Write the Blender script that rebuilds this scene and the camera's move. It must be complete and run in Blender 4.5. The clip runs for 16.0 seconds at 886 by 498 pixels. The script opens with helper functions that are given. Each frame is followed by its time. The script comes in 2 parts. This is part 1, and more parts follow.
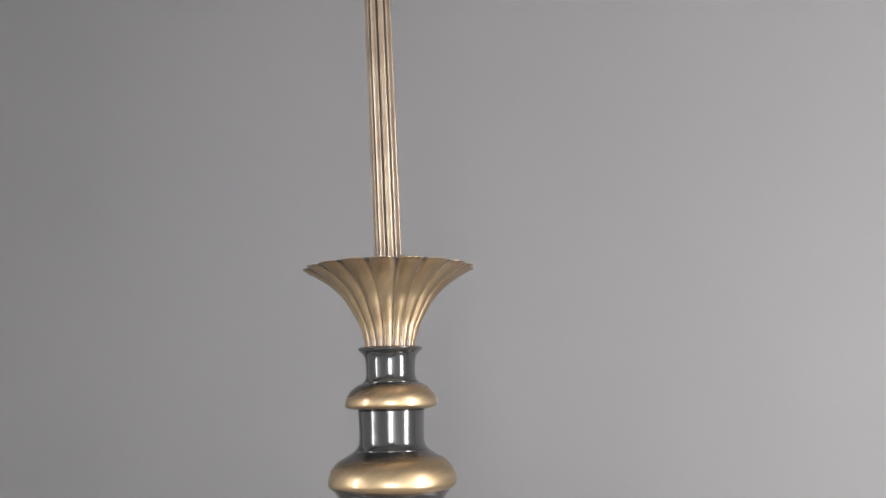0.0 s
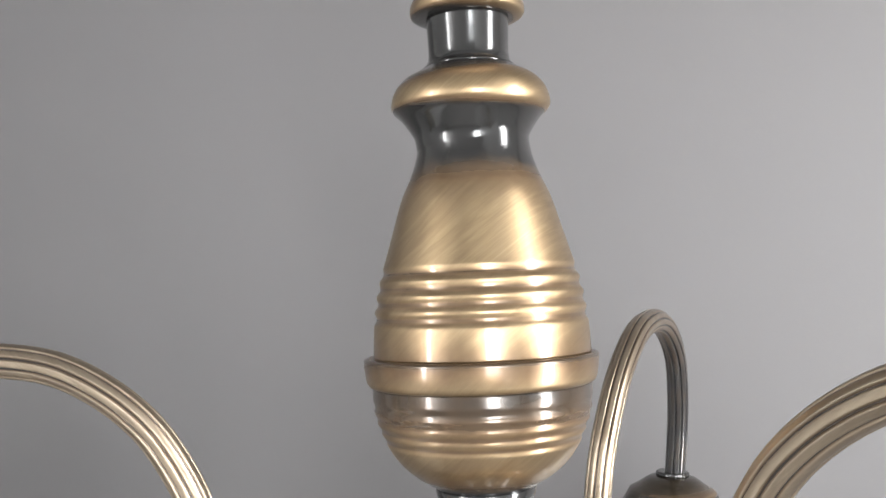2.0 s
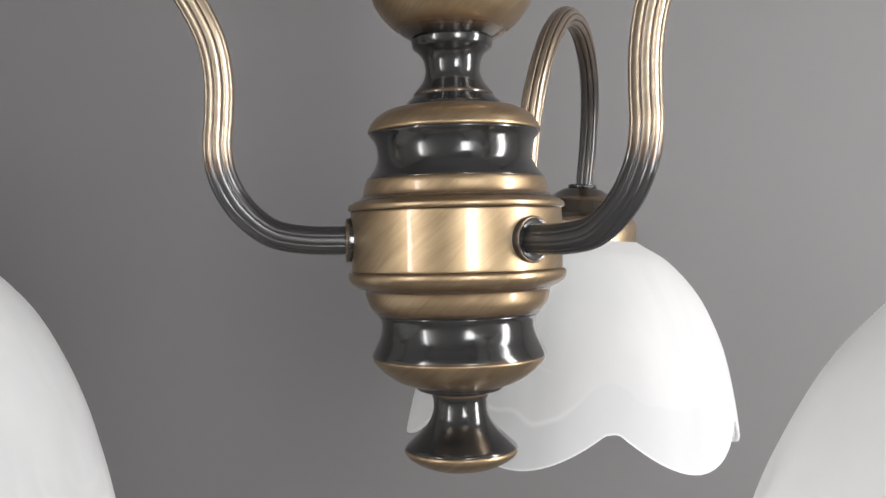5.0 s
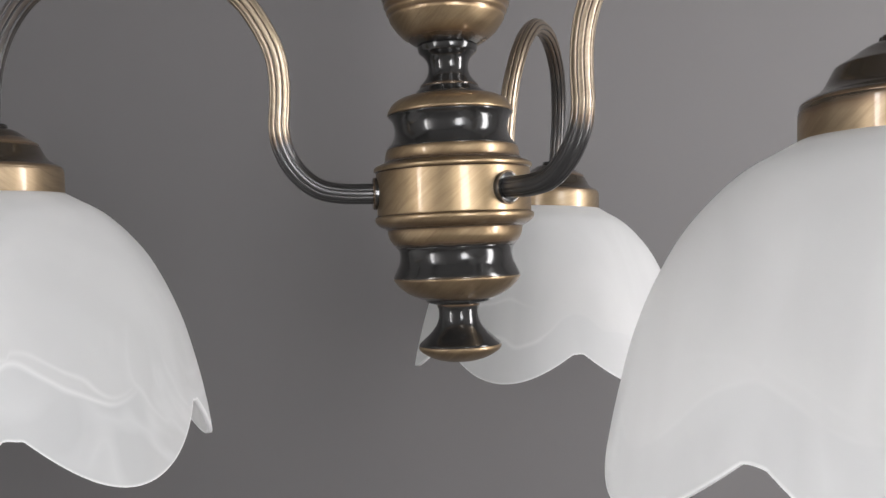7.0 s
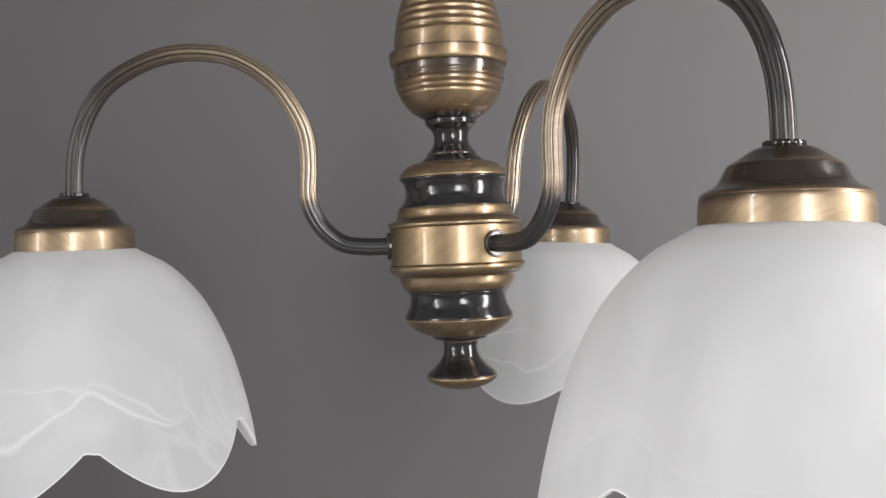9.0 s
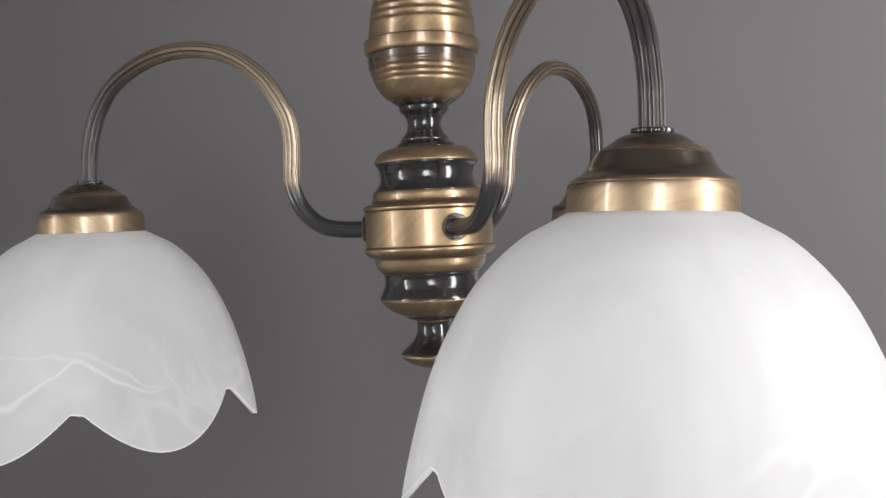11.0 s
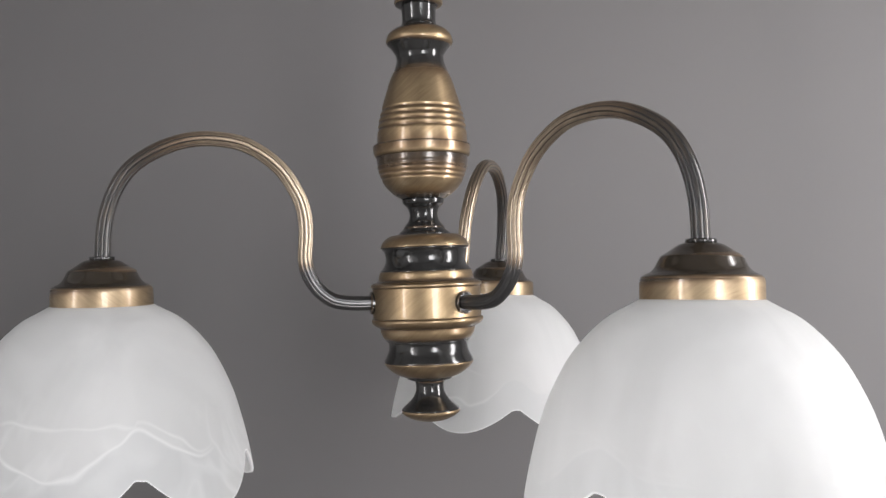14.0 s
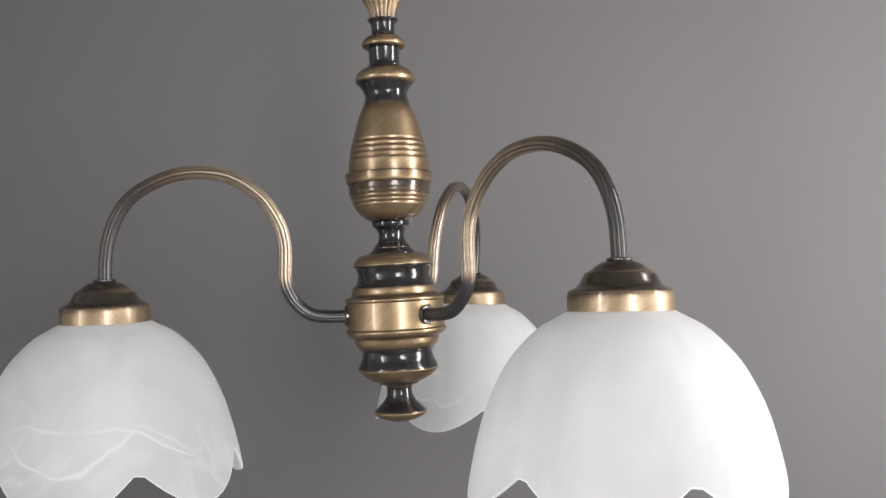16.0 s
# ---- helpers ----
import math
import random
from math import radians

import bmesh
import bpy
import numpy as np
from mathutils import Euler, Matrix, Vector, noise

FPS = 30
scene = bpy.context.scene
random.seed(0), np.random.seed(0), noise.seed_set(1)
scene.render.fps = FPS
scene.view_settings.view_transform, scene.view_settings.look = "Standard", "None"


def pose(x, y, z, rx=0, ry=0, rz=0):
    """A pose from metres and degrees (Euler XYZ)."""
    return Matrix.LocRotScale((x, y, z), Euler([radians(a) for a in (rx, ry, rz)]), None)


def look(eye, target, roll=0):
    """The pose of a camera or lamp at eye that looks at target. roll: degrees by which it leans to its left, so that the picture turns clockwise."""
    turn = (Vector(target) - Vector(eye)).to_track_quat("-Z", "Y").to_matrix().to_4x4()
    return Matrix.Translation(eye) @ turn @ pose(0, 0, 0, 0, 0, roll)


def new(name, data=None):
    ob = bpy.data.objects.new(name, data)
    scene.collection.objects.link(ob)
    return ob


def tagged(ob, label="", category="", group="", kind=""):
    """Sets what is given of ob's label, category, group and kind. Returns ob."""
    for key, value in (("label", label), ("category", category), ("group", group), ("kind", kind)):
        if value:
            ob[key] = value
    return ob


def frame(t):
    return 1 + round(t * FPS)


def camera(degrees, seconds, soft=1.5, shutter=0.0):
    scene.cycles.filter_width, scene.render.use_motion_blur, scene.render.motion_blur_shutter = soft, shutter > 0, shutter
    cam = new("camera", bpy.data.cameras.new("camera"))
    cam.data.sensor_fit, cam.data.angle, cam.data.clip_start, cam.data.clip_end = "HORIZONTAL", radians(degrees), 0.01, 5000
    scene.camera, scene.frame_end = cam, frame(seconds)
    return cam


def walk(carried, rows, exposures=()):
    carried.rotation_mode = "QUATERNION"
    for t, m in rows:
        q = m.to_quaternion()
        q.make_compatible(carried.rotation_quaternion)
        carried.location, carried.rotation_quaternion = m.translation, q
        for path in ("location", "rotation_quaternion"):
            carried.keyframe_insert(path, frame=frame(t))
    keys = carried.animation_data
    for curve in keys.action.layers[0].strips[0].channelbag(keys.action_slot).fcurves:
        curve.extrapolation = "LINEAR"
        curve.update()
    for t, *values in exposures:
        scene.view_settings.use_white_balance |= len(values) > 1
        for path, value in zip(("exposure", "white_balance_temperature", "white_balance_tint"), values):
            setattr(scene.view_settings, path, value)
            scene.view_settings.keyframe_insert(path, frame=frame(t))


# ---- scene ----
# path: seconds, eye (x, y, z), yaw, pitch, roll
LENS = 51.79
PATH = [
    (0.0, 0.1634, -0.3608, 1.9997, 21.40, 8.79, -1.16),
    (0.5, 0.1378, -0.3314, 1.9834, 19.45, 6.21, -0.20),
    (1.0, 0.1097, -0.3156, 1.9577, 17.76, 5.06, -0.57),
    (1.5, 0.0837, -0.3077, 1.9313, 15.81, 3.74, -1.13),
    (2.0, 0.0579, -0.3056, 1.9044, 13.31, 1.65, -1.79),
    (2.5, 0.0480, -0.3044, 1.8744, 11.84, 1.66, -1.05),
    (3.0, 0.0434, -0.3012, 1.8394, 10.50, 2.58, -1.08),
    (3.5, 0.0363, -0.3232, 1.8187, 8.86, 1.78, -1.16),
    (4.0, 0.0347, -0.3516, 1.8130, 7.22, -1.42, -1.06),
    (4.5, 0.0338, -0.3637, 1.7735, 6.67, -0.15, -0.78),
    (5.0, 0.0378, -0.3792, 1.7497, 6.55, -0.51, -0.03),
    (5.2, 0.0388, -0.3870, 1.7369, 6.53, -0.10, -0.21),
    (6.25, 0.0460, -0.4620, 1.7170, 6.40, 0.30, -0.80),
    (7.3, 0.0550, -0.5388, 1.7221, 6.24, -0.80, -1.30),
    (7.5, 0.0620, -0.5518, 1.7364, 7.31, -2.12, -2.13),
    (8.0, 0.0801, -0.5826, 1.7442, 8.56, -2.39, -2.32),
    (8.5, 0.0911, -0.6006, 1.7492, 8.72, -1.16, -1.71),
    (9.0, 0.1134, -0.5990, 1.7483, 11.55, -0.09, -1.34),
    (9.5, 0.1830, -0.5930, 1.7532, 17.95, -0.35, -1.32),
    (9.7, 0.2167, -0.5964, 1.7525, 19.18, -0.33, -0.83),
    (10.75, 0.2480, -0.5860, 1.7520, 22.30, -1.20, -1.30),
    (11.8, 0.1992, -0.5665, 1.7506, 20.26, -2.15, -1.79),
    (12.0, 0.1661, -0.5690, 1.7461, 17.66, -1.72, -0.92),
    (12.5, 0.1156, -0.5872, 1.7482, 12.73, -0.84, -0.57),
    (13.0, 0.0901, -0.6221, 1.7516, 8.73, 0.53, -0.54),
    (13.5, 0.0573, -0.6914, 1.7665, 4.32, 0.50, -1.26),
    (14.0, 0.0543, -0.7397, 1.7727, 3.14, 1.55, -0.86),
    (14.5, 0.0490, -0.7452, 1.7666, 1.05, 3.07, -0.55),
    (15.0, 0.0677, -0.7587, 1.7701, 0.45, 3.63, -0.52),
    (15.5, 0.1052, -0.8072, 1.7824, 2.69, 2.53, -0.68),
    (16.0, 0.1060, -0.8205, 1.7822, 4.27, 1.75, -1.86),
]
HUB_TILT = (-0.0228, -0.0066)
STEM_TILT = (-0.0097, 0.0063)
ARM_TURN = (193.44, 315.85, 76.44)
ARM_RISE = (1.24, -0.33, -1.30)
ARM_ROLL = (-1.32, -2.88, 7.16)
ARM_SCALE = (1.0067, 1.0115, 0.9950)
ARM_REACH, HOLDER_Z = 0.2489, 0.0022
# end of fitted numbers

cam = camera(LENS, 16.0, soft=1.5)
rows = []
for t, x, y, z, yaw, pitch, roll in PATH:
    cy, cp = radians(yaw), radians(pitch)
    way = Vector((-math.sin(cy) * math.cos(cp), math.cos(cy) * math.cos(cp), math.sin(cp)))
    rows.append((t, look((x, y, z), Vector((x, y, z)) + way, roll)))
walk(cam, rows, [(0.0, 2.09, 6450, 10.2), (1.5, 2.1, 6460, 10.1), (2.5, 2.14, 6470, 10), (3.5, 1.9, 6500, 10.5), (5.0, 1.45, 6550, 12), (7.5, 1.06, 6570, 13),
                 (9.0, 1.06, 6570, 13), (12.5, 0.95, 6560, 13.5), (13.5, 1.02, 6560, 13.3), (14.5, 1.17, 6570, 13), (16.0, 1.14, 6570, 13)])

# ---- light ----
world = bpy.data.worlds.new("sky")
scene.world = world
world.use_nodes = True
wn = world.node_tree.nodes
sky = wn.new("ShaderNodeTexSky")
sky.sky_type, sky.sun_disc, sky.sun_elevation, sky.sun_rotation = "NISHITA", False, radians(35), radians(180)
wn["Background"].inputs[1].default_value = 0.1
world.node_tree.links.new(sky.outputs[0], wn["Background"].inputs[0])


def window_light(name, place, target, wide, high, watts, colour):
    lamp = bpy.data.lights.new(name, "AREA")
    lamp.shape, lamp.size, lamp.size_y, lamp.energy, lamp.color = "RECTANGLE", wide, high, watts, colour
    ob = new(name, lamp)
    ob.matrix_world = look(place, target)
    return ob


window_light("daylight_west", (-1.82, -1.75, 2.1), (0, -1.75, 2.1), 0.42, 1.9, 21, (1.0, 1.0, 1.0))
window_light("daylight_east", (1.18, -0.26, 1.9), (0, -0.26, 1.9), 0.23, 1.35, 9.3, (1.0, 1.0, 1.0))
window_light("daylight_south", (0.84, -2.05, 1.88), (0.84, 0, 1.88), 0.54, 1.1, 12, (0.95, 0.98, 1.0))


# ---- materials ----
def material(name):
    m = bpy.data.materials.new(name)
    m.use_nodes = True
    t = m.node_tree
    return m, t, t.nodes["Principled BSDF"]


def node(t, kind, **values):
    n = t.nodes.new("ShaderNode" + kind)
    for key, value in values.items():
        n.inputs[key.replace("_", " ")].default_value = value
    return n


def mix_colour(t, fac, a, b):
    n = t.nodes.new("ShaderNodeMix")
    n.data_type = "RGBA"
    t.links.new(fac, n.inputs[0])
    for k, v in ((6, a), (7, b)):
        if isinstance(v, tuple):
            n.inputs[k].default_value = (*v, 1)
        else:
            t.links.new(v, n.inputs[k])
    return n.outputs[2]


def ramp(t, value, low, high, a=0.0, b=1.0):
    n = t.nodes.new("ShaderNodeMapRange")
    t.links.new(value, n.inputs[0])
    for k, v in zip((1, 2, 3, 4), (low, high, a, b)):
        n.inputs[k].default_value = v
    return n.outputs[0]


def plaster(name, colour, dark, scale=1.0, rough=0.75):
    m, t, b = material(name)
    geo = t.nodes.new("ShaderNodeNewGeometry")
    big = node(t, "TexNoise", Scale=1.3 * scale, Detail=4.0, Roughness=0.55)
    fine = node(t, "TexNoise", Scale=160.0, Detail=3.0, Roughness=0.6)
    for n in (big, fine):
        t.links.new(geo.outputs["Position"], n.inputs["Vector"])
    t.links.new(mix_colour(t, ramp(t, big.outputs[0], 0.3, 0.7), colour, dark), b.inputs["Base Color"])
    bump = node(t, "Bump", Strength=0.05, Distance=0.002)
    t.links.new(fine.outputs[0], bump.inputs["Height"])
    t.links.new(bump.outputs[0], b.inputs["Normal"])
    b.inputs["Roughness"].default_value = rough
    return m


def antique_brass(name, brass, black, rough, brush, gloss=0.18, coat=0.42, metal=0.25):
    """Brushed brass with a dark lacquered patina, as strong as the patina value each turned part carries."""
    m, t, b = material(name)
    geo = t.nodes.new("ShaderNodeTexCoord")
    worn = t.nodes.new("ShaderNodeAttribute")
    worn.attribute_name = "patina"
    twist = node(t, "Mapping")
    twist.inputs["Rotation"].default_value = (0.0, radians(40), radians(15))
    t.links.new(geo.outputs["Object"], twist.inputs["Vector"])
    comb = node(t, "Mapping")
    comb.inputs["Scale"].default_value = (90, 90, 2400)
    t.links.new(twist.outputs[0], comb.inputs["Vector"])
    comb_soft = node(t, "Mapping")
    comb_soft.inputs["Scale"].default_value = (0.45, 0.45, 4.5)
    t.links.new(twist.outputs[0], comb_soft.inputs["Vector"])
    scratch = node(t, "TexNoise", Scale=1.0, Detail=2.0, Roughness=0.7)
    t.links.new(comb.outputs[0], scratch.inputs["Vector"])
    cloud = node(t, "TexNoise", Scale=45.0, Detail=4.0, Roughness=0.6)
    t.links.new(geo.outputs["Object"], cloud.inputs["Vector"])
    wob = t.nodes.new("ShaderNodeMath")
    wob.operation = "MULTIPLY_ADD"
    wob.inputs[1].default_value = 0.2
    t.links.new(ramp(t, cloud.outputs[0], 0.3, 0.7, -0.5, 0.5), wob.inputs[0])
    t.links.new(worn.outputs["Fac"], wob.inputs[2])
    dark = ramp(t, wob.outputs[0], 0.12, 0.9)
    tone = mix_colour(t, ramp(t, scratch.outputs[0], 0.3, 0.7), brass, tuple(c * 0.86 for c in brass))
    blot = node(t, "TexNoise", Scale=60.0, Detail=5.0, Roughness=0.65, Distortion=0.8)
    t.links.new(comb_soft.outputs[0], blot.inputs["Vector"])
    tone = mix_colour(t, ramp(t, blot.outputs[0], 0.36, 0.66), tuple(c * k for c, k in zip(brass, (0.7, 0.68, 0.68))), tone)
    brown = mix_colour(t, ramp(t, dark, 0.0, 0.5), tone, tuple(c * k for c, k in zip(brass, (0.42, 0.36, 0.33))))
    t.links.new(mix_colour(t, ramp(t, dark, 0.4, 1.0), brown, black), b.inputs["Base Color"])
    t.links.new(ramp(t, dark, 0.0, 1.0, 1.0, metal), b.inputs["Metallic"])
    t.links.new(ramp(t, dark, 0.0, 1.0, rough, gloss), b.inputs["Roughness"])
    t.links.new(ramp(t, dark, 0.0, 1.0, 0.38, coat), b.inputs["Coat Weight"])
    b.inputs["Coat Roughness"].default_value = 0.09
    b.inputs["Coat IOR"].default_value = 1.7
    comb_wide = node(t, "Mapping")
    comb_wide.inputs["Scale"].default_value = (55, 55, 420)
    t.links.new(twist.outputs[0], comb_wide.inputs["Vector"])
    stroke = node(t, "TexNoise", Scale=1.0, Detail=2.0, Roughness=0.6)
    t.links.new(comb_wide.outputs[0], stroke.inputs["Vector"])
    bump = node(t, "Bump", Strength=brush, Distance=0.0002)
    t.links.new(scratch.outputs[0], bump.inputs["Height"])
    bump_wide = node(t, "Bump", Distance=0.0006)
    t.links.new(ramp(t, dark, 0.0, 0.8, brush * 0.75, 0.0), bump_wide.inputs["Strength"])
    t.links.new(stroke.outputs[0], bump_wide.inputs["Height"])
    t.links.new(bump.outputs[0], bump_wide.inputs["Normal"])
    t.links.new(bump_wide.outputs[0], b.inputs["Normal"])
    return m


def alabaster(name):
    """Milky pressed glass with cloudy veils and thin white swirls, clear enough to show its far edge."""
    m, t, b = material(name)
    geo = t.nodes.new("ShaderNodeTexCoord")
    info = t.nodes.new("ShaderNodeObjectInfo")
    shift = t.nodes.new("ShaderNodeVectorMath")
    shift.operation = "ADD"
    t.links.new(geo.outputs["Object"], shift.inputs[0])
    t.links.new(info.outputs["Random"], shift.inputs[1])
    tall = node(t, "Mapping")
    tall.inputs["Scale"].default_value = (1.0, 1.0, 0.9)
    t.links.new(shift.outputs[0], tall.inputs["Vector"])
    cloud = node(t, "TexNoise", Scale=16.0, Detail=3.0, Roughness=0.5, Distortion=0.6)
    swirl = node(t, "TexNoise", Scale=7.5, Detail=2.0, Roughness=0.45, Distortion=3.4)
    place = node(t, "TexNoise", Scale=13.0, Detail=1.0)
    sway = node(t, "TexNoise", Scale=30.0, Detail=1.0, Roughness=0.4)
    drawn = node(t, "Mapping")
    drawn.inputs["Scale"].default_value = (1.0, 1.0, 0.3)
    t.links.new(shift.outputs[0], drawn.inputs["Vector"])
    t.links.new(drawn.outputs[0], cloud.inputs["Vector"])
    for n in (swirl, place, sway):
        t.links.new(tall.outputs[0], n.inputs["Vector"])

    def maths(kind, x, y):
        n = t.nodes.new("ShaderNodeMath")
        n.operation = kind
        for k, v in enumerate((x, y)):
            if isinstance(v, (int, float)):
                n.inputs[k].default_value = v
            else:
                t.links.new(v, n.inputs[k])
        return n.outputs[0]

    def line(attribute, wander, half, low, high):
        """A thin white fold that wanders along a line of the pressing and comes and goes."""
        a = t.nodes.new("ShaderNodeAttribute")
        a.attribute_name = attribute
        bent = maths("ADD", a.outputs["Fac"], maths("MULTIPLY", maths("SUBTRACT", sway.outputs[0], 0.5), wander))
        thin = ramp(t, maths("ABSOLUTE", bent, 0.0), 0.0, half, 0.85, 0.0)
        return maths("MULTIPLY", thin, ramp(t, place.outputs[0], low, high))

    def curl(width, low, high):
        wide = ramp(t, maths("ABSOLUTE", maths("SUBTRACT", swirl.outputs[0], 0.5), 0.0), 0.0, width, 1.0, 0.0)
        return maths("MULTIPLY", wide, ramp(t, place.outputs[0], low, high))

    deep = t.nodes.new("ShaderNodeAttribute")
    deep.attribute_name = "depth"
    loose = maths("MULTIPLY", maths("MULTIPLY", curl(0.07, 0.5, 0.62), 0.22), ramp(t, deep.outputs["Fac"], 0.35, 0.75))
    folds = maths("MAXIMUM", line("fold_low", 0.022, 0.0022, 0.34, 0.52), maths("MULTIPLY", line("fold_high", 0.026, 0.0019, 0.38, 0.54), 0.7))
    strong = t.nodes.new("ShaderNodeAttribute")
    strong.attribute_name = "veins"
    vein = maths("MAXIMUM", maths("MULTIPLY", folds, strong.outputs["Fac"]), loose)
    # The rim is whitened, painting in the light its cut edge catches.
    rim = t.nodes.new("ShaderNodeAttribute")
    rim.attribute_name = "rim"
    thick = t.nodes.new("ShaderNodeMath")
    thick.operation = "MAXIMUM"
    t.links.new(rim.outputs["Fac"], thick.inputs[0])
    t.links.new(vein, thick.inputs[1])
    milk = t.nodes.new("ShaderNodeAttribute")
    milk.attribute_name = "milk"
    veil = ramp(t, cloud.outputs[0], 0.35, 0.68)
    crest = t.nodes.new("ShaderNodeAttribute")
    crest.attribute_name = "fold_low"
    swayed = maths("ADD", crest.outputs["Fac"], maths("MULTIPLY", maths("SUBTRACT", sway.outputs[0], 0.5), 0.022))
    thin = maths("MULTIPLY", ramp(t, swayed, -0.0012, 0.0004, 1.0, 0.0), ramp(t, strong.outputs["Fac"], 0.0, 0.06))
    tone = mix_colour(t, veil, (0.79, 0.795, 0.79), (0.91, 0.91, 0.905))
    tone = mix_colour(t, maths("MULTIPLY", thin, 0.35), tone, (0.72, 0.74, 0.75))
    t.links.new(mix_colour(t, thick.outputs[0], tone, (0.97, 0.97, 0.97)), b.inputs["Base Color"])
    b.inputs["Roughness"].default_value = 0.38
    b.inputs["IOR"].default_value = 1.35
    trans = node(t, "BsdfTranslucent")
    trans.inputs["Color"].default_value = (0.92, 0.925, 0.92, 1)
    clear = node(t, "BsdfTransparent")
    one = t.nodes.new("ShaderNodeMixShader")
    t.links.new(ramp(t, thick.outputs[0], 0.0, 1.0, 0.5, 0.36), one.inputs[0])
    two = t.nodes.new("ShaderNodeMixShader")
    see = t.nodes.new("ShaderNodeMath")
    see.operation = "MULTIPLY"
    t.links.new(ramp(t, cloud.outputs[0], 0.3, 0.7, 0.49, 0.38), see.inputs[0])
    t.links.new(ramp(t, thick.outputs[0], 0.0, 1.0, 1.0, 0.05), see.inputs[1])
    less = t.nodes.new("ShaderNodeMath")
    less.operation = "MULTIPLY"
    t.links.new(see.outputs[0], less.inputs[0])
    t.links.new(milk.outputs["Fac"], less.inputs[1])
    t.links.new(less.outputs[0], two.inputs[0])
    t.links.new(b.outputs[0], one.inputs[1])
    t.links.new(trans.outputs[0], one.inputs[2])
    t.links.new(one.outputs[0], two.inputs[1])
    t.links.new(clear.outputs[0], two.inputs[2])
    t.links.new(two.outputs[0], t.nodes["Material Output"].inputs[0])
    return m


WALL = plaster("grey_wall_paint", (0.132, 0.126, 0.126), (0.12, 0.1145, 0.1145), 1.0, 0.55)
PALE = plaster("pale_wall_paint", (0.5, 0.5, 0.495), (0.46, 0.46, 0.455))
CEIL = plaster("grey_ceiling_paint", (0.22, 0.22, 0.22), (0.19, 0.19, 0.19))
FLOOR = plaster("grey_floor", (0.42, 0.41, 0.4), (0.36, 0.35, 0.34), 3)
FRAME = plaster("white_window_paint", (0.75, 0.75, 0.74), (0.68, 0.68, 0.67), 4)
BRASS = antique_brass("antique_brass", (0.413, 0.301, 0.175), (0.018, 0.0175, 0.017), 0.42, 0.2)
BRONZE = antique_brass("dark_bronze", (0.43, 0.325, 0.205), (0.03, 0.022, 0.014), 0.44, 0.34, 0.24, 0.5)
TUBE = antique_brass("fluted_brass_tube", (0.43, 0.35, 0.255), (0.036, 0.035, 0.035), 0.37, 0.08, 0.29, 0.4, 0.5)
GLASS = alabaster("alabaster_glass")
PANE, _, pb = material("window_glass")
pb.inputs["Transmission Weight"].default_value, pb.inputs["Roughness"].default_value, pb.inputs["IOR"].default_value = 1.0, 0.0, 1.05


# ---- mesh helpers ----
def box(bm, a, b):
    v = [bm.verts.new((x, y, z)) for x in (a[0], b[0]) for y in (a[1], b[1]) for z in (a[2], b[2])]
    for f in ((0, 1, 3, 2), (4, 6, 7, 5), (0, 4, 5, 1), (2, 3, 7, 6), (0, 2, 6, 4), (1, 5, 7, 3)):
        bm.faces.new([v[i] for i in f])


def part(name, bm, mat, parent=None, label="", smooth=True, at=None):
    me = bpy.data.meshes.new(name)
    bmesh.ops.recalc_face_normals(bm, faces=bm.faces)
    bm.to_mesh(me)
    bm.free()
    if smooth:
        for poly in me.polygons:
            poly.use_smooth = True
    me.materials.append(mat)
    ob = new(name, me)
    if parent:
        ob.parent = parent
    if at is not None:
        ob.matrix_basis = at
    if label:
        tagged(ob, label)
    return ob


def smooth_line(points, n):
    """n points along a curve through the given ones."""
    p = np.array(points, float)
    s = np.r_[0, np.cumsum(np.maximum(np.linalg.norm(np.diff(p[:, :2], axis=0), axis=1), 1e-9))]
    q = np.vstack([2 * p[0] - p[1], p, 2 * p[-1] - p[-2]])
    out = []
    for u in np.linspace(0, s[-1], n):
        i = min(int(np.searchsorted(s, u, side="right")) - 1, len(p) - 2)
        f = (u - s[i]) / (s[i + 1] - s[i])
        a, b, c, d = q[i:i + 4]
        out.append(0.5 * (2 * b + (c - a) * f + (2 * a - 5 * b + 4 * c - d) * f * f + (3 * b - a - 3 * c + d) * f ** 3))
    return np.array(out)


def turned(profile, around=72, wave=None, closed=True, slant=0.0, slant_at=0.2):
    """A turned body from (radius, height, patina) in millimetres."""
    bm = bmesh.new()
    layer = bm.verts.layers.float.new("patina")
    rings = []
    for r, z, w in profile:
        ring = []
        for k in range(around):
            a = 2 * math.pi * k / around
            push = wave(a, r, z) if wave else 1
            rr = max(r, 0.02) * push
            v = bm.verts.new((rr * math.cos(a) / 1000, rr * math.sin(a) / 1000, z / 1000))
            # Patina value rises in the wave's valleys and on the side away from slant_at.
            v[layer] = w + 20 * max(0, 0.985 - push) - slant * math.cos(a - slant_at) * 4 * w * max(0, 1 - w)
            ring.append(v)
        rings.append(ring)
    for a, b in zip(rings, rings[1:]):
        for k in range(around):
            bm.faces.new((a[k], a[(k + 1) % around], b[(k + 1) % around], b[k]))
    if closed:
        bm.faces.new(rings[0])
        bm.faces.new(rings[-1][::-1])
    return bm


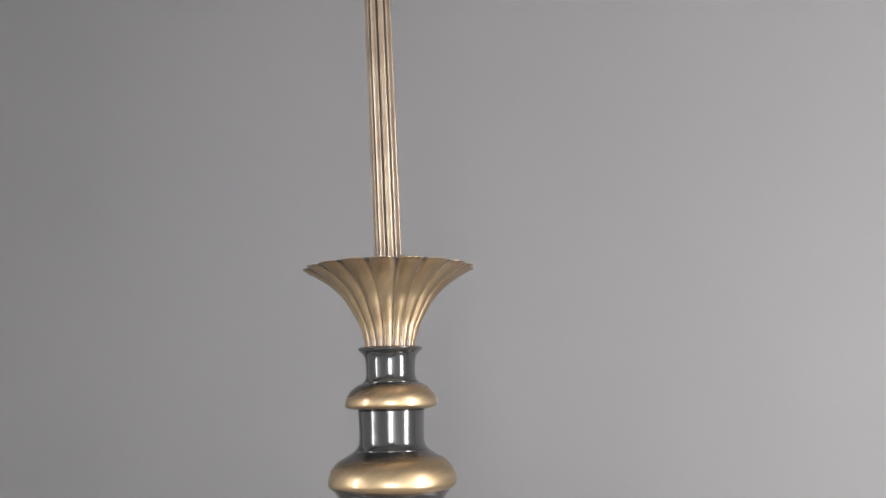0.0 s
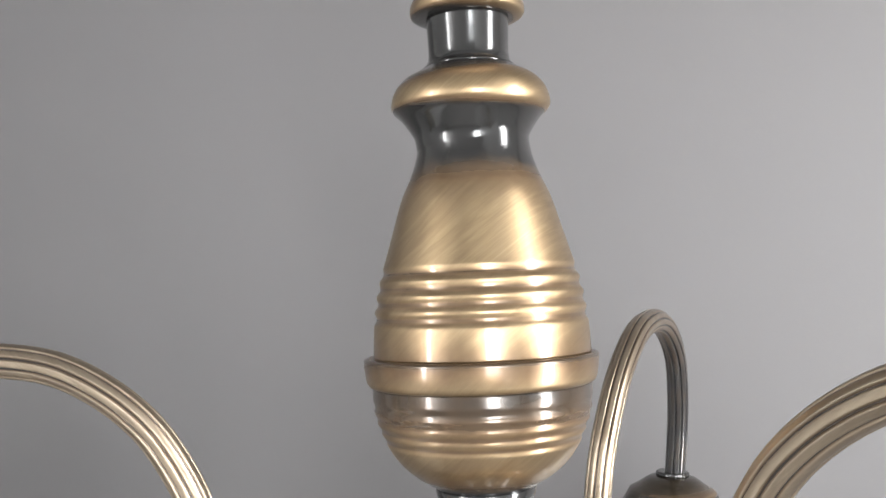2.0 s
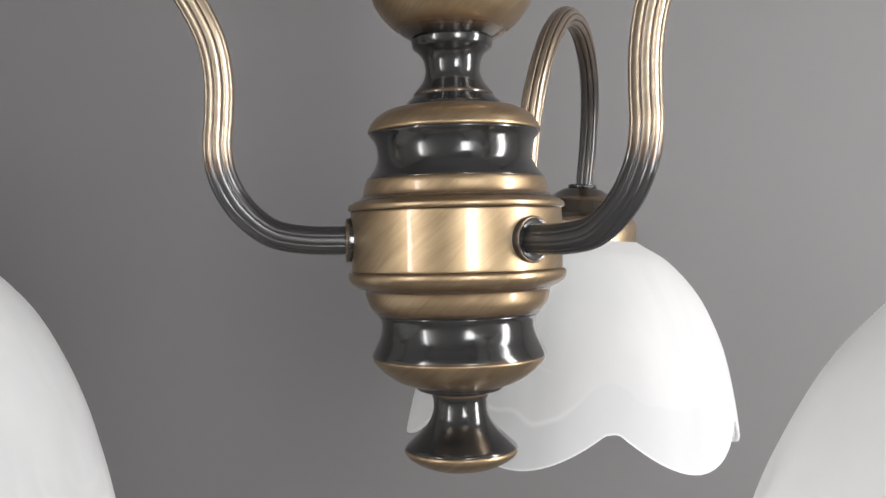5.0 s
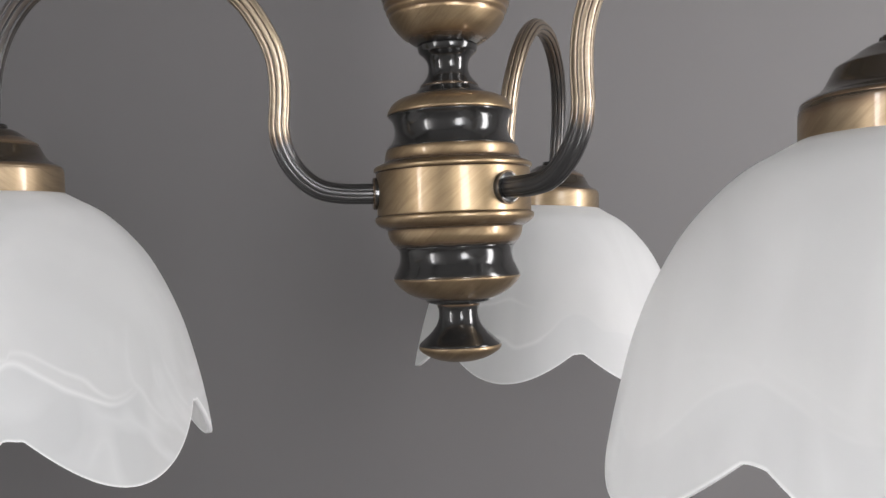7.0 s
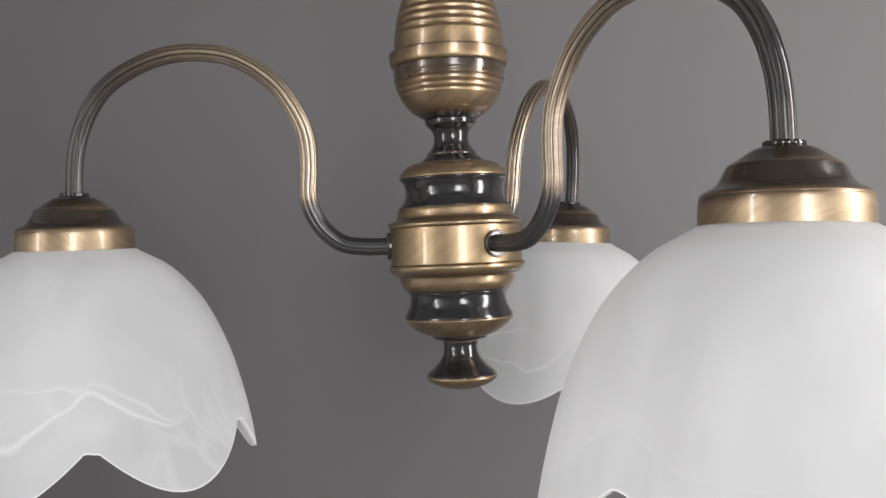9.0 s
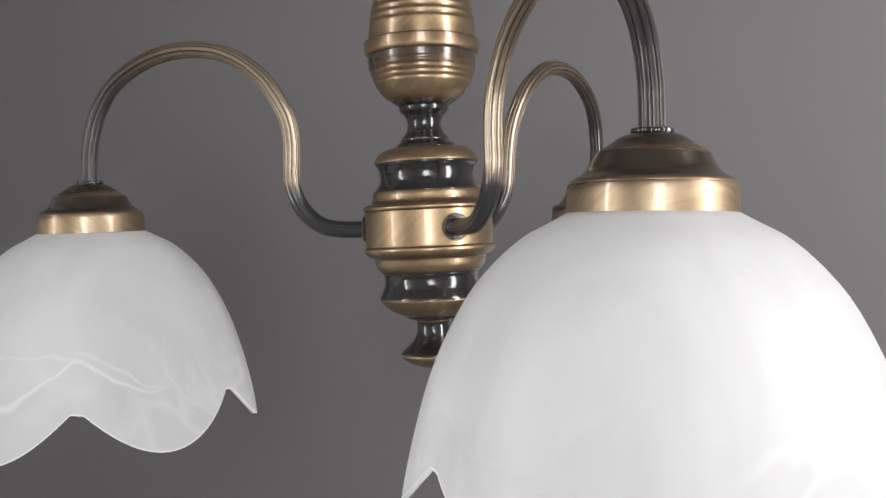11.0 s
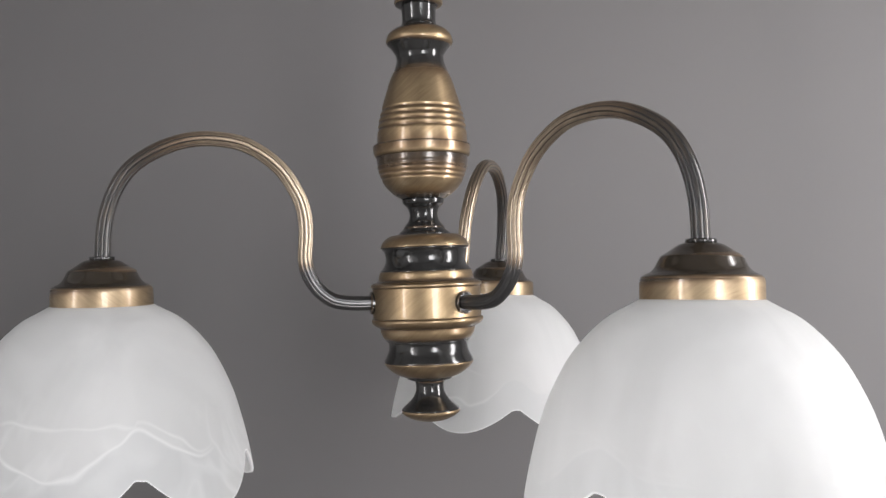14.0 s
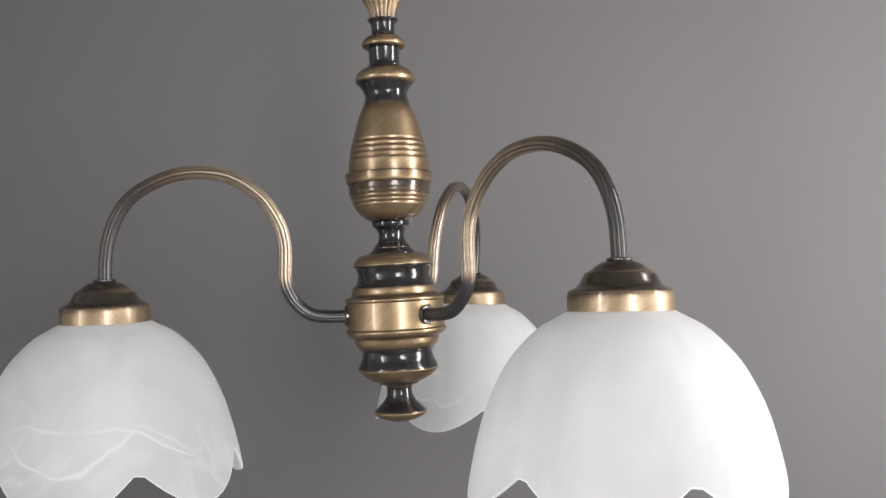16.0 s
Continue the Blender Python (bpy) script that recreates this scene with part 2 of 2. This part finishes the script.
def fluted(line, radius, flutes, depth, patina, around=160, deep=lambda s: 1.0):
    """A fluted tube swept along a line in the x-z plane, with narrow dark grooves; patina(s) for s from 0 to 1."""
    bm = bmesh.new()
    layer = bm.verts.layers.float.new("patina")
    rings = []
    n = len(line)
    for i, p in enumerate(line):
        d = line[min(i + 1, n - 1)] - line[max(i - 1, 0)]
        d = d / np.linalg.norm(d)
        out = np.array((-d[1], d[0]))
        ring = []
        for k in range(around):
            a = 2 * math.pi * k / around
            gap = abs((k * flutes / around + 0.5) % 1 - 0.5)
            groove = max(0, 1 - gap / 0.2)
            worn = deep(i / (n - 1))
            r = radius * (1 - depth * worn * groove * groove * (3 - 2 * groove) - 0.25 * depth * (gap - 0.5) ** 2)
            u, w = r * math.cos(a), r * math.sin(a)
            v = bm.verts.new((p[0] + out[0] * u, w, p[1] + out[1] * u))
            v[layer] = min(1, patina(i / (n - 1)) + 0.9 * min(1, max(0, 1.25 - gap / 0.11)))
            ring.append(v)
        rings.append(ring)
    for a, b in zip(rings, rings[1:]):
        for k in range(around):
            bm.faces.new((a[k], a[(k + 1) % around], b[(k + 1) % around], b[k]))
    bm.faces.new(rings[0])
    bm.faces.new(rings[-1][::-1])
    return bm


# ---- room ----
NORTH, SOUTH, WEST, EAST, HIGH, THICK = 0.45, -2.0, -1.6, 1.15, 3.6, 0.3


def wall(name, along, at, a, b, opening=None, sign=1, mat=WALL):
    """A wall with an optional opening (from, to, sill, head), thick outwards."""
    bm = bmesh.new()
    cells = [(a, b, 0, HIGH)]
    if opening:
        o = opening
        cells = [(a, o[0], 0, HIGH), (o[1], b, 0, HIGH), (o[0], o[1], 0, o[2]), (o[0], o[1], o[3], HIGH)]
    for u0, u1, z0, z1 in cells:
        lo, hi = sorted((at, at + sign * THICK))
        if along == "x":
            box(bm, (u0, lo, z0), (u1, hi, z1))
        else:
            box(bm, (lo, u0, z0), (hi, u1, z1))
    return tagged(part(name, bm, mat, smooth=False), "plain grey painted room wall", "wall", kind="structure")


def window(name, along, at, sign, o):
    """A white frame with a glazing bar and two panes, set in the outer half of an opening."""
    root = tagged(new(name), "white framed window letting in soft daylight", "window", kind="structure")
    mid = at + sign * 0.26

    def slab(u0, u1, z0, z1, t):
        bm = bmesh.new()
        if along == "x":
            box(bm, (u0, mid - t, z0), (u1, mid + t, z1))
        else:
            box(bm, (mid - t, u0, z0), (mid + t, u1, z1))
        return bm

    w = 0.05
    c = (o[0] + o[1]) / 2
    for u0, u1, z0, z1 in ((o[0], o[1], o[2], o[2] + w), (o[0], o[1], o[3] - w, o[3]), (o[0], o[0] + w, o[2] + w, o[3] - w),
                           (o[1] - w, o[1], o[2] + w, o[3] - w), (c - w / 2, c + w / 2, o[2] + w, o[3] - w)):
        part("window_frame", slab(u0, u1, z0, z1, 0.025), FRAME, root, smooth=False)
    for u0, u1 in ((o[0] + w, c - w / 2), (c + w / 2, o[1] - w)):
        p = part("pane", slab(u0, u1, o[2] + w, o[3] - w, 0.003), PANE, root, smooth=False)
        p.visible_shadow = False
    return root


OPEN_W, OPEN_E, OPEN_S = (-1.98, -1.52, 1.05, 3.15), (-0.44, -0.08, 1.15, 2.65), (0.55, 1.13, 1.27, 2.49)
wall("wall_north", "x", NORTH, WEST - THICK, EAST + THICK)
wall("wall_south", "x", SOUTH, WEST - THICK, EAST + THICK, OPEN_S, -1, PALE)
wall("wall_west", "y", WEST, SOUTH, NORTH, OPEN_W, -1, PALE)
wall("wall_east", "y", EAST, SOUTH, NORTH, OPEN_E, 1, PALE)
window("window_1", "y", WEST, -1, OPEN_W)
window("window_2", "y", EAST, 1, OPEN_E)
window("window_3", "x", SOUTH, -1, OPEN_S)
bm = bmesh.new()
box(bm, (WEST - THICK, SOUTH - THICK, -0.1), (EAST + THICK, NORTH + THICK, 0))
tagged(part("floor", bm, FLOOR, smooth=False), "plain grey floor", "floor", kind="structure")
bm = bmesh.new()
box(bm, (WEST - THICK, SOUTH - THICK, HIGH), (EAST + THICK, NORTH + THICK, HIGH + 0.1))
tagged(part("ceiling", bm, CEIL, smooth=False), "plain grey ceiling", "ceiling", kind="structure")

# ---- chandelier ----
HUB_Z, JOINT = 1.75, 0.085
lamp = tagged(new("chandelier"), "antique brass three-arm chandelier with white alabaster glass shades",
              "chandelier")
lamp.matrix_basis = pose(0, 0, HUB_Z)


def lean(tilt):
    return Vector((0, 0, 1)).rotation_difference(Vector((tilt[0], tilt[1], 1))).to_matrix().to_4x4()


LOWER = lean(HUB_TILT)
UPPER = Matrix.Translation((HUB_TILT[0] * JOINT, HUB_TILT[1] * JOINT, JOINT)) @ lean(STEM_TILT) @ Matrix.Diagonal((1, 1, 1.012, 1)) @ Matrix.Translation((0, 0, -JOINT))


def bands(points, gap=0.7):
    """Joins profile points into a fine smooth line; rows of None split it at a sharp edge."""
    out, run = [], []
    for p in points + [None]:
        if p is None:
            if run:
                n = max(3, int(sum(math.dist(a[:2], b[:2]) for a, b in zip(run, run[1:])) / gap))
                out += [tuple(q) for q in smooth_line(run, n)]
            run = []
        else:
            run.append(p)
    return out


def grooved(profile, grooves, depth, half):
    # Dark patina in the grooves, deepened to paint in their shading.
    return [(r - sum(depth * max(0, 1 - ((z - g) / half) ** 2) for g in grooves), z,
             w + (1 - w) ** 2 * sum(0.62 * max(0, 1 - abs(z - g) / half) for g in grooves)) for r, z, w in profile]


# stem rod and trumpet cup
top = (HIGH - HUB_Z) * 1000
part("rod", fluted(np.array([(0, 0.27), (0, 0.3), (0, 0.33), (0, 0.4), (0, 0.6), (0, top / 1000 - 0.012)]), 0.0061, 10, 0.17, lambda s: 0.75 - 0.35 * min(1, s / 0.4)),
     TUBE, lamp, "fluted brass rod", at=UPPER @ Matrix.Translation((0, 0, 0.3)) @ lean((-0.0225, -0.0095)) @ Matrix.Translation((0, 0, -0.3)))
cup = [(10.4, 266, 0.5), (10.9, 269.4, 0.42), (12.7, 275.7, 0.2), (15.9, 281.8, 0.08), (19.8, 287.9, 0.06), (26.3, 294.0, 0.16), (33.5, 298.4, 0.25), (36.6, 300.0, 0.6)]
cup = bands(cup)
cup += [(r - 0.9, z + 0.4, 0.3) for r, z, w in cup[::-1]]


def scallop(a, r, z):
    return 1 + 0.085 * (abs(math.sin(a * 9)) ** 0.8 - 0.6)


part("trumpet_cup", turned(cup, 240, scallop, False), BRASS, lamp, "fluted flared brass cup", at=UPPER)
part("upper_collar", turned(bands([(10.2, 266.4, 1), (13.5, 266.3, 0.7), (14.0, 265.8, 0.75), None, (14.0, 265.6, 0.9), (13.4, 264.8, 1), (12.1, 263.7, 1), (11.1, 262, 1),
     (10.7, 259, 1), (10.6, 255, 1), (11.0, 253, 1), (12.2, 251.4, 1)])), BRASS, lamp, "glossy black collar", at=UPPER)
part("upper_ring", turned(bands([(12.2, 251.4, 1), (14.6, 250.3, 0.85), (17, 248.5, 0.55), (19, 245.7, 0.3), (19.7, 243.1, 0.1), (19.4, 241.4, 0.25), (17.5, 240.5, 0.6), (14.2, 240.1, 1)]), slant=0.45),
     BRASS, lamp, "brushed brass ring", at=UPPER)
part("middle_collar", turned(bands([(14.2, 240.1, 1), (13.9, 234, 1), (13.8, 228, 1), (14.3, 225.4, 1), (16, 223.2, 1)])), BRASS, lamp,
     "glossy black collar", at=UPPER)
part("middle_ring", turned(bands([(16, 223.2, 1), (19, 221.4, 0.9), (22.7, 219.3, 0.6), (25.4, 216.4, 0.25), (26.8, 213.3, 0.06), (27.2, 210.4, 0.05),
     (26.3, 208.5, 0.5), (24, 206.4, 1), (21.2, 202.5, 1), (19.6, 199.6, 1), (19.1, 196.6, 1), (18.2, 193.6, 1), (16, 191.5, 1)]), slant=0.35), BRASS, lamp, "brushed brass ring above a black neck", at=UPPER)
vase = bands([(18.9, 199, 1), (19.15, 196.6, 1), (19.7, 193.6, 1), (20.8, 190, 0.9), (21.8, 187.2, 0.72), (22.9, 184.7, 0.54), (25.5, 178.8, 0.22), (28.6, 169, 0.06), (31.5, 159.5, 0), (33.6, 153, 0),
              (35.1, 147, 0), (35.9, 141, 0), (36.4, 135, 0.15), (36.6, 131, 0.32), (36.7, 127, 0.45)])
part("vase", turned(grooved(vase, (154.3, 149.4, 144.5, 139.5), 0.8, 2.0)), BRASS, lamp, "brushed brass vase body with turned grooves", at=UPPER @ Matrix.Translation((0.0005, 0, 0)))
part("rim", turned(bands([(36.4, 127, 0.45), (38.6, 126.9, 0.6), (39.5, 126.5, 0.7), None, (39.7, 126.2, 0.7), (39.6, 125, 0.5), (39.4, 122.5, 0.42), (39.1, 120.4, 0.3), (38.8, 119.2, 0.05), None, (38.6, 118.6, 0.0), (38, 117.8, 0.3), (37, 117.2, 0.6)])),
     BRASS, lamp, "stepped brass rim", at=UPPER)
bowl = bands([(37, 117.3, 0.8), (37, 113, 0.74), (36.7, 109, 0.6), (35.6, 105.2, 0.35), (33.3, 99.4, 0.05), (31, 95.4, 0.05), (28, 91.5, 0.15), (23.5, 87.6, 0.5), (17, 83.4, 1)])
part("bowl", turned(grooved(bowl, (111, 107.3, 103.5, 100), 0.55, 1.6)), BRASS, lamp, "brushed brass bowl with turned grooves", at=UPPER)
part("waist", turned(bands([(16.5, 83.6, 1), (17, 83.2, 1), (16.9, 81.5, 1), (16.4, 79.8, 1), (15, 78.6, 1), (13, 76.5, 1), (11.8, 73.8, 1), (11.4, 70, 1), (12.6, 66, 1),
     (14.8, 63, 1), (16.5, 61, 0.85), None, (16.7, 60.4, 0.66), (16.7, 59.8, 0.85), None, (17, 59.3, 1), (19, 57.6, 1), (21, 55.5, 0.9), (21.2, 54.2, 1)])),
     BRASS, lamp, "glossy black turned waist", at=LOWER)
part("hub_cap", turned(bands([(20.5, 54.9, 0.8), (27, 54.1, 0.4), (31.5, 51.8, 0.34), (34.2, 48.9, 0.2), (35.6, 46.2, 0.0), (36, 45.2, 0.0), (35.9, 44.7, 0.3), (35.2, 44.4, 0.6)])),
     BRASS, lamp, "brushed brass shoulder", at=LOWER)
part("upper_groove", turned(bands([(35, 44.6, 1), (35.3, 43.8, 1),
     (33.5, 41.5, 1), (32.4, 38, 1), (32.2, 34.5, 1), (32.9, 31.5, 1), (34.5, 28.5, 1), (36.3, 26.3, 1), (37, 25, 0.7)])), BRASS, lamp,
     "glossy black groove above the drum", at=LOWER)
part("hub_ring", turned(bands([(37, 25.2, 0.3), (37.7, 23.5, 0.02), (38.2, 20.8, 0.15), (38.9, 18.5, 0.6), (40.5, 17, 0.75), None, (40.5, 17, 0.6), (43.2, 16, 0.25), (44.7, 15, 0.0), None, (44.9, 14.8, 0.0), (45, 13.4, 0.05),
     (44.6, 12.8, 0.3), None, (44, 12.6, 0.8), (43.6, 12.3, 0.8)])), BRASS, lamp, "brass flange ring", at=LOWER)
part("drum", turned(bands([(43.6, 12.4, 0.6), (43.7, 11.2, 0.05), (43.8, 9, 0.0), (43.8, 0, 0), (43.8, -10.5, 0.05), (43.6, -12.2, 0.75)])), BRASS, lamp, "brushed brass drum", at=LOWER)
part("lower_flange", turned(bands([(43.5, -12.2, 0.6), (44.8, -12.6, 0.15), (45.2, -13.4, 0.0), (45.1, -15, 0.0), None, (44.9, -15.3, 0.15), (44.2, -16.6, 0.3), (41.5, -18.6, 0.55), (38.7, -20, 0.75), None, (38.5, -20.5, 0.5),
     (38.1, -22.5, 0.12), (37.3, -25.4, 0.05), (35.5, -28.2, 0.5), (33.5, -30.5, 0.9)])), BRASS, lamp, "brass flange ring", at=LOWER)
part("lower_groove", turned(bands([(33.5, -30.5, 1), (32.3, -32.5, 1), (32, -36, 1), (32.7, -39.5, 1), (34.3, -43, 1), (35.8, -46.2, 1), (36.2, -47.8, 0.7), (35.8, -48.2, 0.7)])),
     BRASS, lamp, "glossy black groove under the drum", at=LOWER)
part("lower_lip", turned(bands([(35.8, -47.7, 0.3), (36.2, -48, 0.1),
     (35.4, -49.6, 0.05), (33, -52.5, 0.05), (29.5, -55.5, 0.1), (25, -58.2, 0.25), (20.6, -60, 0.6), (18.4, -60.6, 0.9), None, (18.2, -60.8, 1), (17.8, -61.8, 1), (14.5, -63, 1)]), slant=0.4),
     BRASS, lamp, "brushed brass lip above the finial", at=LOWER)
part("finial", turned(bands([(12.4, -62.6, 0.6), (12.2, -64, 0.6), (11.7, -65, 1), (11.3, -67, 1), (11.5, -71, 1), (13, -75, 1), (16, -79, 1), (20, -82.8, 1), (22.8, -85.3, 1), (23.4, -86.4, 0.9), (23, -86.8, 0.9)])),
     BRASS, lamp, "glossy black turned finial", at=LOWER)
part("finial_foot", turned(bands([(23, -86.4, 0.3), (23.5, -86.6, 0.1), (23.5, -88, 0.0), (22, -90, 0.05), (17, -93, 0.1), (10, -95.3, 0.2), (0.02, -96.5, 0.2)])), BRASS, lamp, "rounded brass finial foot", at=LOWER)

# arms, holders, shades
ARM_LINE = smooth_line([(43, 0), (62, 0.3), (76, 3.3), (87.5, 12.8), (94.5, 25), (96.7, 37), (96, 50), (96, 65), (99, 80.5), (107, 96.6), (116, 108.6), (129, 119.4), (144, 127.2),
                        (160, 130.4), (177, 130.7), (194.5, 127.2), (213, 118.8), (227.5, 108), (237.5, 94), (244, 78), (247.6, 60), (ARM_REACH * 1000, 37)], 130) / 1000


def arm_patina(s):
    return max(0.0, 1 - max(0, s - 0.175) / 0.04) * 0.97 + 0.86 * min(1, max(0, s - 0.5) / 0.3)


def shade_mesh(turn, notch, drop, clear, flare, veined, folded):
    """A bell of pressed glass with six rounded lobes, 3 mm thick; notch and drop: the heights of the notches and of the lobes below them."""
    line = smooth_line([(31, 5), (36.2, 1.5), (45, -3.4), (56, -9.5), (68, -20), (80, -34.5), (90.5, -54), (97.5, -72), (102.8, -92), (106.6, -110), (110, -131), (111.1, -142)], 64)
    u = 63 * (1 - (1 - np.linspace(0, 1, 84)) ** 1.5)
    line = np.column_stack([np.interp(u, np.arange(64), line[:, k]) for k in (0, 1)])
    bm = bmesh.new()
    edge, milk, low, high, depth, veins = (bm.verts.layers.float.new(name) for name in ("rim", "milk", "fold_low", "fold_high", "depth", "veins"))
    around = 468
    grids = []
    for off in (0.0, 2.8):
        rings = []
        for r, z in line:
            ring = []
            for k in range(around):
                a = 2 * math.pi * k / around
                lobe = abs(math.sin(3 * (a - turn)))
                flat = max(0.11 + 0.012 * math.sin(61 * a), lobe)
                end = notch - drop * flat
                zz = z if z > -50 else -50 + (z + 50) * (end + 50) / (-142 + 50)
                fold = min(1, max(0, (-zz - 60) / 60))
                rr = float(np.interp(-zz, -line[:, 1], line[:, 0])) * (1 + flare * fold) + 1.5 * fold * (lobe - 0.6) - off
                v = bm.verts.new((rr * math.cos(a) / 1000, rr * math.sin(a) / 1000, zz / 1000))
                v[edge], v[milk] = min(1, max(0, 1.25 - (zz - end) / 1.1)), clear
                side = (a - folded + math.pi) % (2 * math.pi) - math.pi
                crest = notch + veined[0]
                swell = math.sqrt(lobe * lobe + 0.02) - 0.14
                sink = swell * drop
                v[low] = (zz - crest + sink * (1 if side < 0 else 0.62)) / 1000
                v[high] = (zz - crest - 1 - (8 * swell if side < 0 else 3 - 3 * swell - 0.62 * sink * swell)) / 1000
                reach = 1.05 if side < 0 else 0.6
                v[depth], v[veins] = min(1, -zz / 130), veined[1] * max(0, min(1, (reach - abs(side)) / 0.25))
                ring.append(v)
            rings.append(ring)
        for p, q in zip(rings, rings[1:]):
            for k in range(around):
                bm.faces.new((p[k], p[(k + 1) % around], q[(k + 1) % around], q[k]))
        grids.append(rings)
    for e in (0, -1):
        for k in range(around):
            bm.faces.new((grids[0][e][k], grids[0][e][(k + 1) % around], grids[1][e][(k + 1) % around], grids[1][e][k]))
    return bm


# per arm: turn of the shade's notches in degrees, notch height, lobe drop, clearness of the glass, flare, and the folds: height over the notch, strength
SHADES = ((52, -108, 33.5, 0.62, 0.013, (28, 0.62)), (30.5, -98.5, 27, 0.75, 0.0, (20, 0.06)), (24.5, -105, 26, 0.43, 0.0, (24, 0.75)))
SHADE_LEAN = (0, 0, -3.5)
FOLD_AT = (112, 270.5, 204.5)
for turn, rise, roll, size, (twist, notch, drop, clear, flare, veined), hang, folded in zip(ARM_TURN, ARM_RISE, ARM_ROLL, ARM_SCALE, SHADES, SHADE_LEAN, FOLD_AT):
    at = LOWER @ pose(0, 0, 0, 0, 0, turn) @ pose(0, 0, 0, 0, -rise, 0) @ pose(0, 0, 0, roll, 0, 0)
    arm = part("arm", fluted(ARM_LINE * (size, 1), 0.0059, 10, 0.15, arm_patina, deep=lambda s: min(1, max(0.3, (s - 0.08) / 0.18))), TUBE, lamp, "S-curved fluted brass arm", at=at)
    disc = turned(bands([(5.0, 0.7, 1), (6.6, 0.7, 1), (7.9, 0.6, 0.95), None, (8.0, 0.7, 0.85), (8.5, 0.9, 0.6), (9.0, 0.5, 0.7), (9.1, -0.6, 0.9), (9.0, -3, 1)], 0.4), 48)
    part("ferrule", disc, BRASS, arm, "round brass ferrule on the drum", at=pose(0.0452, 0, 0, 0, 90, 0))
    hold = pose(ARM_REACH * size, 0, HOLDER_Z + 0.0125) @ pose(0, 0, 0, hang, 0, 0)
    part("nut", turned(bands([(6, 25.5, 1), (8.8, 25.4, 1), (9.3, 24.6, 0.9), (9.3, 23.4, 1), (8.5, 22.6, 1)], 0.4), 80, lambda a, r, z: 1 - 0.05 * (math.sin(10 * a) > 0.4)), BRASS, arm, "dark ribbed collar", at=hold)
    # slant_at cancels the arm's turn, so every holder is brassier toward +x.
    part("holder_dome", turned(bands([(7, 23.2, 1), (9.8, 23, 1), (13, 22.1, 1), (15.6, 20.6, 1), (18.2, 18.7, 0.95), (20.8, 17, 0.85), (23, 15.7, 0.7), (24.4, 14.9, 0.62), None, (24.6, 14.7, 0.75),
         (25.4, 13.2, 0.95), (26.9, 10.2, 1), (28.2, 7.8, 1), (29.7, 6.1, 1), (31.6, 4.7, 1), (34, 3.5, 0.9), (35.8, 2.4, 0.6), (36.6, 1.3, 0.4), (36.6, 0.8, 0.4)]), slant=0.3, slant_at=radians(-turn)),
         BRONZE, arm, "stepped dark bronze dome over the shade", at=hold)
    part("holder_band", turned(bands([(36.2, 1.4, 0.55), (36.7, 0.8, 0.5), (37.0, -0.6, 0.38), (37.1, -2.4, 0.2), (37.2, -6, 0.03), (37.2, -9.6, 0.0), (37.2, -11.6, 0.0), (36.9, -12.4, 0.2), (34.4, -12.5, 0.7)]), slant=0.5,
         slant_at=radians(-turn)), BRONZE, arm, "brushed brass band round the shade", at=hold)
    part("glass_shade", shade_mesh(radians(twist), notch, drop, clear, flare, veined, radians(folded)), GLASS, arm, "white alabaster glass bell shade with a wavy lobed edge", at=hold @ pose(0, 0, -0.0125))
